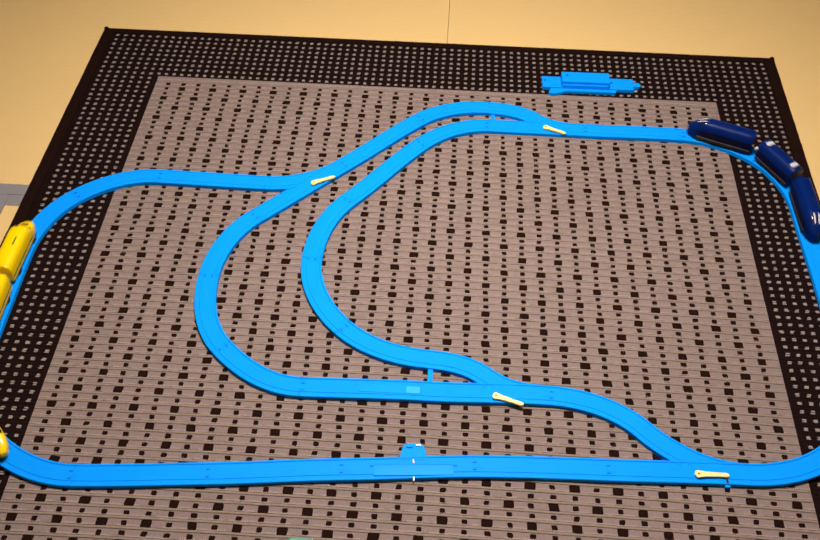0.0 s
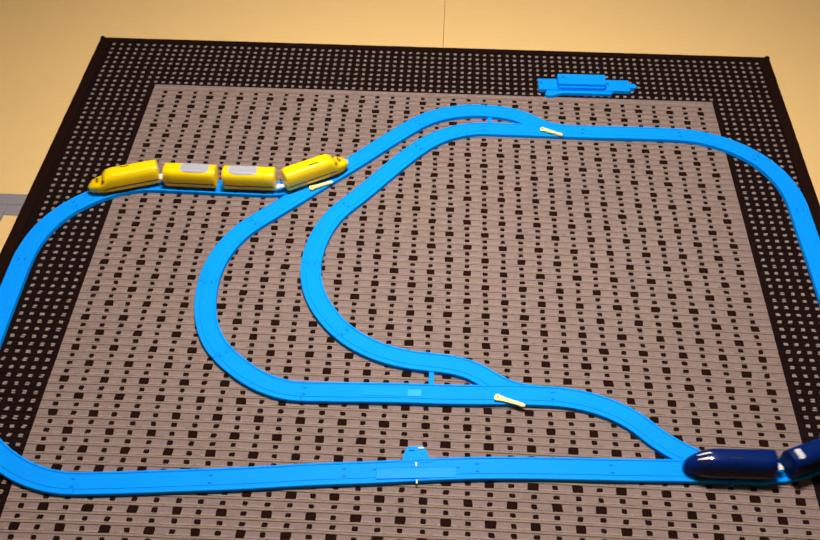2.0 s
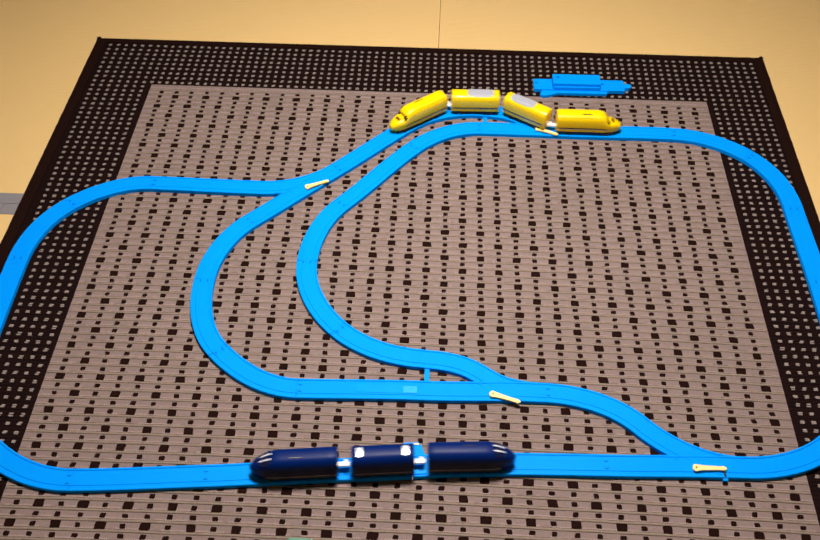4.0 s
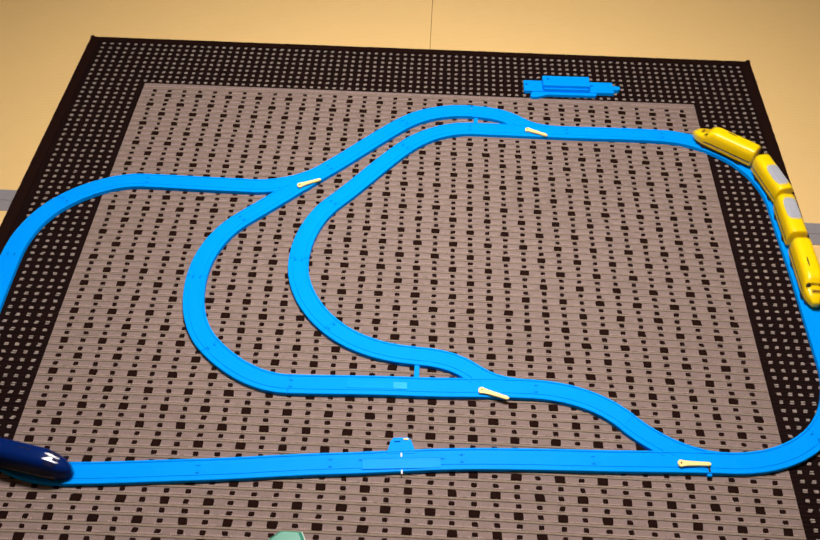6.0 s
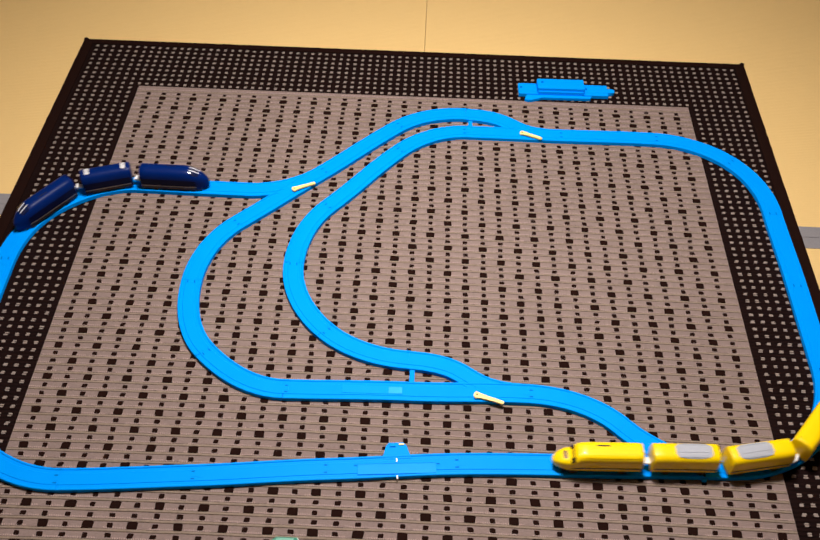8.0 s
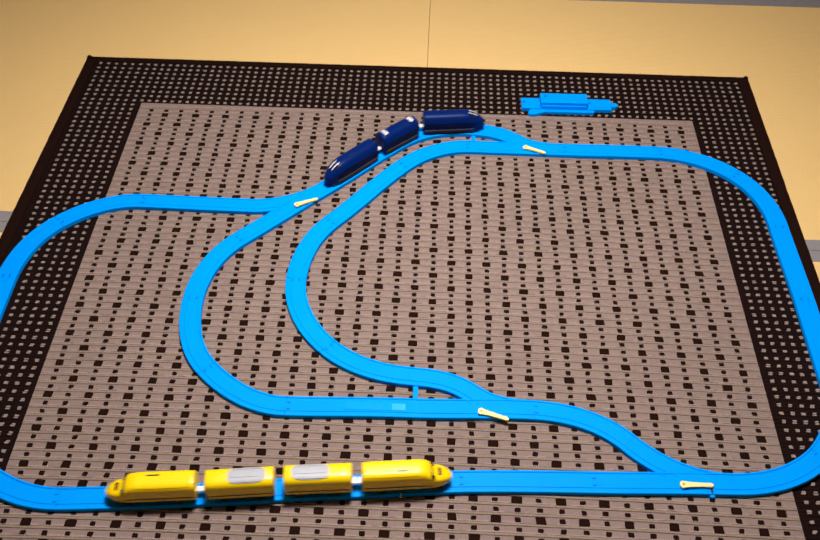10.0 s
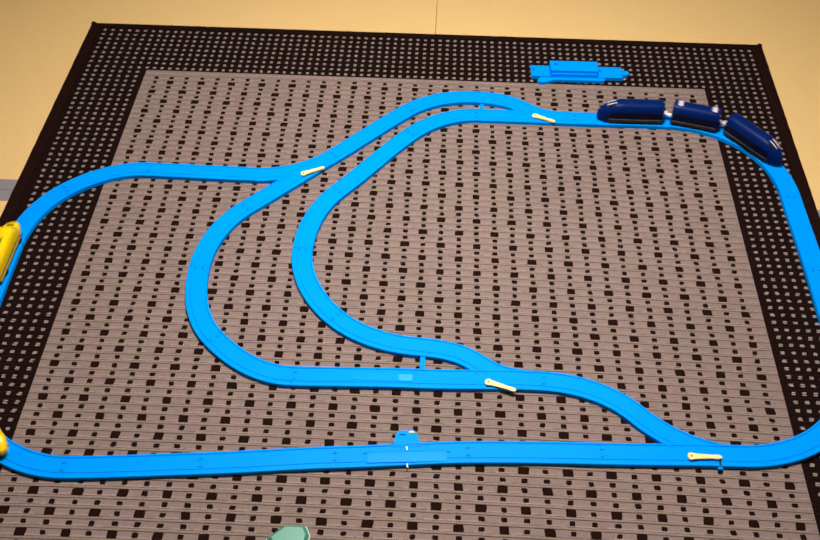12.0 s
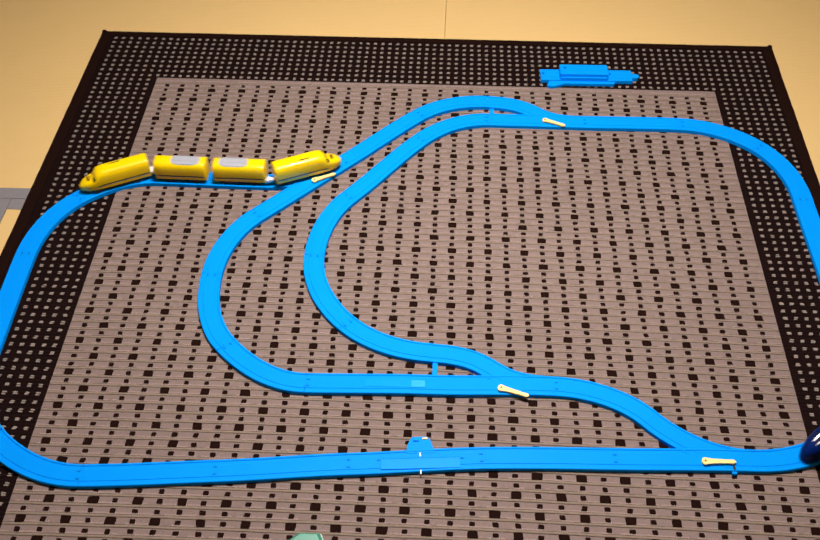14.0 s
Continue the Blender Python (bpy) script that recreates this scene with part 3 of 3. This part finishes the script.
class Shell:
    """A car's outer skin: a point for each station x and girth a (0 on the roof's middle, -1 and 1 at the lower edges)."""

    def __init__(self, length, width, height, nose, kind, low):
        self.low = low
        self.length, self.width, self.height, self.nose, self.kind = length, width, height, nose, kind

    def size(self, x):
        d = (x - (self.length / 2 - self.nose)) / self.nose if self.nose else 0
        d = min(1.0, max(0.0, d))
        if self.kind == "duck":
            w = (1 - 0.9 * d ** 3.0) ** 0.6
            drop = min(1, max(0, (d - 0.12) / 0.42))
            h = 1 - 0.40 * drop * drop * (3 - 2 * drop) - 0.34 * d ** 4
        else:
            w = math.sqrt(max(0.02, 1 - 0.97 * d ** 2.1))
            h = 1 - 0.60 * d ** 2.3
        return self.width / 2 * w, self.height * h

    def at(self, x, a, off=0.0):
        w, h = self.size(x)
        mid = h * 0.45
        s, b = (1 if a >= 0 else -1), abs(a)
        if b <= 0.62:
            ang = b / 0.62 * math.pi / 2
            p = 0.60 if self.kind == "duck" else 0.74
            u, v = (w + off) * math.sin(ang) ** p, mid + (h - mid + off) * max(0, math.cos(ang)) ** p
        else:
            u, v = w + off - 0.0012 * (b - 0.62) / 0.38, mid * (1 - (b - 0.62) / 0.38)
        return Vector((x, s * u, self.low + v))

    def stations(self):
        body = list(np.linspace(-self.length / 2, self.length / 2 - self.nose, 7))
        if self.nose:
            body += [self.length / 2 - self.nose + self.nose * (1 - (1 - k / 14) ** 1.7) for k in range(1, 15)]
        return body

    def body(self):
        bm = bmesh.new()
        girth = np.linspace(-1, 1, 41)
        rings = [[bm.verts.new(self.at(x, a)) for a in girth] for x in self.stations()]
        # a rounded rear edge, and a rounded front edge on cars with no nose
        def cap(x, step):
            out = []
            for dx, inset in ((0.0008, 0.0003), (0.0014, 0.0012)):
                ring = []
                for a in girth:
                    p = self.at(x, a)
                    ring.append(bm.verts.new((x + step * dx, p.y * (1 - inset / 0.018), self.low + (p.z - self.low) * (1 - inset / 0.036))))
                out.append(ring)
            return out
        rear = cap(-self.length / 2, -1)
        rings = rear[::-1] + rings
        if not self.nose:
            rings += cap(self.length / 2, 1)
        for r0, r1 in zip(rings, rings[1:]):
            for i in range(40):
                bm.faces.new((r0[i], r0[i + 1], r1[i + 1], r1[i]))
            bm.faces.new((r0[0], r1[0], r1[-1], r0[-1]))
        bm.faces.new(rings[0])
        bm.faces.new(rings[-1])
        return bm

    def patch(self, x0, x1, a0, a1, off=0.0004, nx=8, na=8, taper=0.0):
        bm = bmesh.new()
        grid = []
        for i in range(nx + 1):
            x = x0 + (x1 - x0) * i / nx
            k = 1 - taper * abs(2 * i / nx - 1) ** 4
            m = (a0 + a1) / 2
            grid.append([bm.verts.new(self.at(x, m + (a0 + (a1 - a0) * j / na - m) * k, off)) for j in range(na + 1)])
        for i in range(nx):
            for j in range(na):
                bm.faces.new((grid[i][j], grid[i + 1][j], grid[i + 1][j + 1], grid[i][j + 1]))
        out = bmesh.ops.extrude_face_region(bm, geom=bm.faces[:])
        for v in out["geom"]:
            if isinstance(v, bmesh.types.BMVert):
                v.co.y *= 0.97
                v.co.z -= 0.0006
        return bm


def running_gear(car, length, mat, low):
    part("chassis", box((-length * 0.46, -0.0128, 0.0105), (length * 0.40, 0.0128, low + 0.001), 0.001), mat, car)
    for x in (-length * 0.30, length * 0.27):
        for s in (-1, 1):
            part("wheel", cylinder(0.0068, 0.0035, pose(x, s * 0.0140, 0.0151, 90), 18), RUBBER, car)


def coupling(car, x, step):
    bar = part("coupling", box((min(x, x + step * 0.020), -0.0042, 0.0200), (max(x, x + step * 0.020), 0.0042, 0.0245), 0.0010), WHITE, car, "white plastic coupling")
    part("coupling_hook", box((x + step * 0.014 - 0.0025, -0.0060, 0.0240), (x + step * 0.014 + 0.0025, 0.0060, 0.0275), 0.0008), WHITE, bar)


def yellow_car(nose, panel, hook, label):
    length = 0.141 if nose else 0.103
    sh = Shell(length, 0.0365, 0.0395, 0.052 if nose else 0.0, "duck", 0.0195)
    car = mesh_object("train_car", sh.body(), YELLOW, smooth=True)
    tagged(car, label, "toy train", "cars of the yellow toy train")
    running_gear(car, length, BLACK, sh.low)
    end = length / 2 - (0.030 if nose else 0.002)
    for s in (-1, 1):
        part("side_stripe", sh.patch(-length / 2 + 0.001, end, *sorted((s * 0.765, s * 0.825)), nx=14, na=2), STRIPE, car, "thin dark side stripe")
        part("lower_stripe", sh.patch(-length / 2 + 0.001, end, *sorted((s * 0.835, s * 0.852)), nx=14, na=1), WHITE, car, "thin white side stripe")
    if nose:
        x = length / 2 - 0.0335
        for s in (-1, 1):
            part("cab_window", sh.patch(x - 0.0005, x + 0.0060, *sorted((s * 0.10, s * 0.40)), nx=5, na=7, taper=0.35), GLASS, car, "dark cab window")
        part("windscreen", sh.patch(x + 0.0005, x + 0.0030, -0.12, 0.12, nx=4, na=6, taper=0.2), AMBER, car, "amber windscreen")
        part("nose_recess", sh.patch(length / 2 - 0.0225, length / 2 - 0.0165, -0.10, 0.10, nx=4, na=4, taper=0.15), AMBER, car, "small amber recess on the nose")
        part("switch_slot", sh.patch(-0.018, 0.002, -0.085, -0.045, off=0.0010, nx=4, na=1), STRIPE, car)
        part("roof_ridge", sh.patch(-length / 2 + 0.004, x - 0.006, -0.30, 0.30, off=0.0006, nx=8, na=8, taper=0.1), YELLOW, car)
    if panel:
        roof = part("roof_panel", sh.patch(-0.041, 0.018, -0.25, 0.25, off=0.0005, nx=16, na=10, taper=0.68), GREY, car, "grey roof panel")
        for k in (-0.17, 0.0, 0.17):
            part("panel_rib", sh.patch(-0.034, 0.014, k - 0.025, k + 0.025, off=0.0011, nx=4, na=2), GREY, roof)
    for step in hook:
        coupling(car, step * (length / 2 - 0.0005), step)
    return car


def navy_car(nose, hook, label):
    length = 0.138 if nose else 0.096
    sh = Shell(length, 0.0375, 0.0440, 0.052 if nose else 0.0, "bullet", 0.0150)
    car = mesh_object("train_car", sh.body(), NAVY, smooth=True)
    tagged(car, label, "toy train", "cars of the navy toy train")
    running_gear(car, length, BLACK, sh.low)
    end = length / 2 - (0.024 if nose else 0.002)
    for s in (-1, 1):
        # A darker copy of the navy paints the shade on the lower sides.
        part("lower_side_shade", sh.patch(-length / 2 + 0.001, end, *sorted((s * 0.56, s * 0.825)), nx=14, na=6, off=0.0003), NAVY_SHADED, car, "navy lower side with its shade painted in")
        part("side_stripe", sh.patch(-length / 2 + 0.001, end, *sorted((s * 0.83, s * 0.875)), nx=14, na=2), SILVER, car, "thin silver side stripe")
        part("skirt", sh.patch(-length / 2 + 0.001, end, *sorted((s * 0.88, s * 0.995)), nx=14, na=3), BLACK, car, "black lower skirt")
    if nose:
        part("cab_window", sh.patch(length / 2 - 0.036, length / 2 - 0.018, -0.30, 0.30, off=0.0005, nx=8, na=14, taper=0.3), NAVY_GLASS, car, "glossy dark cab window")
        part("switch_slot", sh.patch(-0.015, 0.005, 0.05, 0.075, nx=4, na=1), BLACK, car)
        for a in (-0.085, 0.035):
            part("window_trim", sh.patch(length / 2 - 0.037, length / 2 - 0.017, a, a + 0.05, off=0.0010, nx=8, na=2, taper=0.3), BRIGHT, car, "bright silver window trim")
    else:
        for x in (-0.036, 0.036):
            part("roof_plate", sh.patch(x - 0.005, x + 0.005, -0.14, 0.14, off=0.0009, nx=4, na=6, taper=0.25), BRIGHT, car, "small white roof plate")
    for step in hook:
        coupling(car, step * (length / 2 - 0.0005), step)
    return car


Y_FRONT = yellow_car(True, False, (-1,), "glossy yellow toy bullet train lead car with dark stripe")
Y_MID = yellow_car(False, True, (), "glossy yellow toy train middle car with grey roof panel")
Y_MID2 = yellow_car(False, True, (1,), "glossy yellow toy train middle car with grey roof panel")
Y_REAR = yellow_car(True, False, (-1,), "glossy yellow toy bullet train end car facing backwards")
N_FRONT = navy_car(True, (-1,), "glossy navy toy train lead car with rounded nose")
N_MID = navy_car(False, (-1,), "glossy navy toy train middle car with two white roof plates")
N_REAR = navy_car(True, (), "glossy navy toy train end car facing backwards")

# The closed way round the layout, and how far each train's tip has come along it at each time.
WAY = "b5 b4 b3 b2 b1 b0 bl l0 l1 tl t0 t1 s1 o1 p2 s2 r0 tr r1 r2 r3 br b5".split()
POINTS = np.concatenate([centre_line(J[a], J[b])[:-1] for a, b in zip(WAY, WAY[1:])] + [np.array([J["b5"][:2]])])
ALONG = np.concatenate([[0], np.cumsum(np.hypot(*np.diff(POINTS, axis=0).T))])
YELLOW_RUN = [(0, 1.738), (0.5, 1.926), (1, 2.097), (1.5, 2.263), (2, 2.433), (2.5, 2.587), (3, 2.769), (5.5, 3.664), (6, 3.854), (6.5, 4.029),
              (7, 4.225), (7.5, 4.419), (8, 4.598), (10.5, 5.495), (11, 5.679), (11.5, 5.837), (12, 6.033), (12.5, 6.228), (13, 6.401), (13.5, 6.551),
              (14, 6.720)]
NAVY_RUN = [(0, 3.672), (0.5, 3.847), (1, 4.038), (1.5, 4.244), (2, 4.425), (2.5, 4.583), (3, 4.756), (5.5, 5.627), (6, 5.794), (6.5, 5.980),
              (7, 6.159), (7.5, 6.326), (8, 6.482), (10.5, 7.326), (11, 7.505), (11.5, 7.666), (12, 7.812), (12.5, 7.991), (13, 8.172), (13.5, 8.354),
              (14, 8.557)]


def on_way(s):
    s = s % ALONG[-1]
    return Vector((np.interp(s, ALONG, POINTS[:, 0]), np.interp(s, ALONG, POINTS[:, 1]), 0))


def travelled(run, t):
    ts, ss = np.array(run).T
    slope = np.gradient(ss, ts)
    i = min(max(int(np.searchsorted(ts, t, "right")) - 1, 0), len(ts) - 2)
    h = ts[i + 1] - ts[i]
    u = (t - ts[i]) / h
    return (2*u**3 - 3*u**2 + 1) * ss[i] + (u**3 - 2*u**2 + u) * h * slope[i] + (3*u**2 - 2*u**3) * ss[i + 1] + (u**3 - u**2) * h * slope[i + 1]


def drive(car, run, behind, length, turned):
    rows = []
    for k in range(141):
        s = travelled(run, k / 10) - behind - length / 2
        fore, aft = on_way(s + length * 0.30), on_way(s - length * 0.30)
        mid, way = (fore + aft) / 2, fore - aft
        rows.append((k / 10, pose(mid.x, mid.y, 0, 0, 0, math.degrees(math.atan2(way.y, way.x)) + (180 if turned else 0))))
    walk(car, rows)


def motions():
    for car, behind, length, turned in ((Y_FRONT, 0, 0.141, False), (Y_MID, 0.160, 0.103, False), (Y_MID2, 0.282, 0.103, True), (Y_REAR, 0.404, 0.141, True)):
        drive(car, YELLOW_RUN, behind, length, turned)
    for car, behind, length, turned in ((N_FRONT, 0, 0.138, False), (N_MID, 0.1625, 0.096, False), (N_REAR, 0.2835, 0.138, True)):
        drive(car, NAVY_RUN, behind, length, turned)


motions()
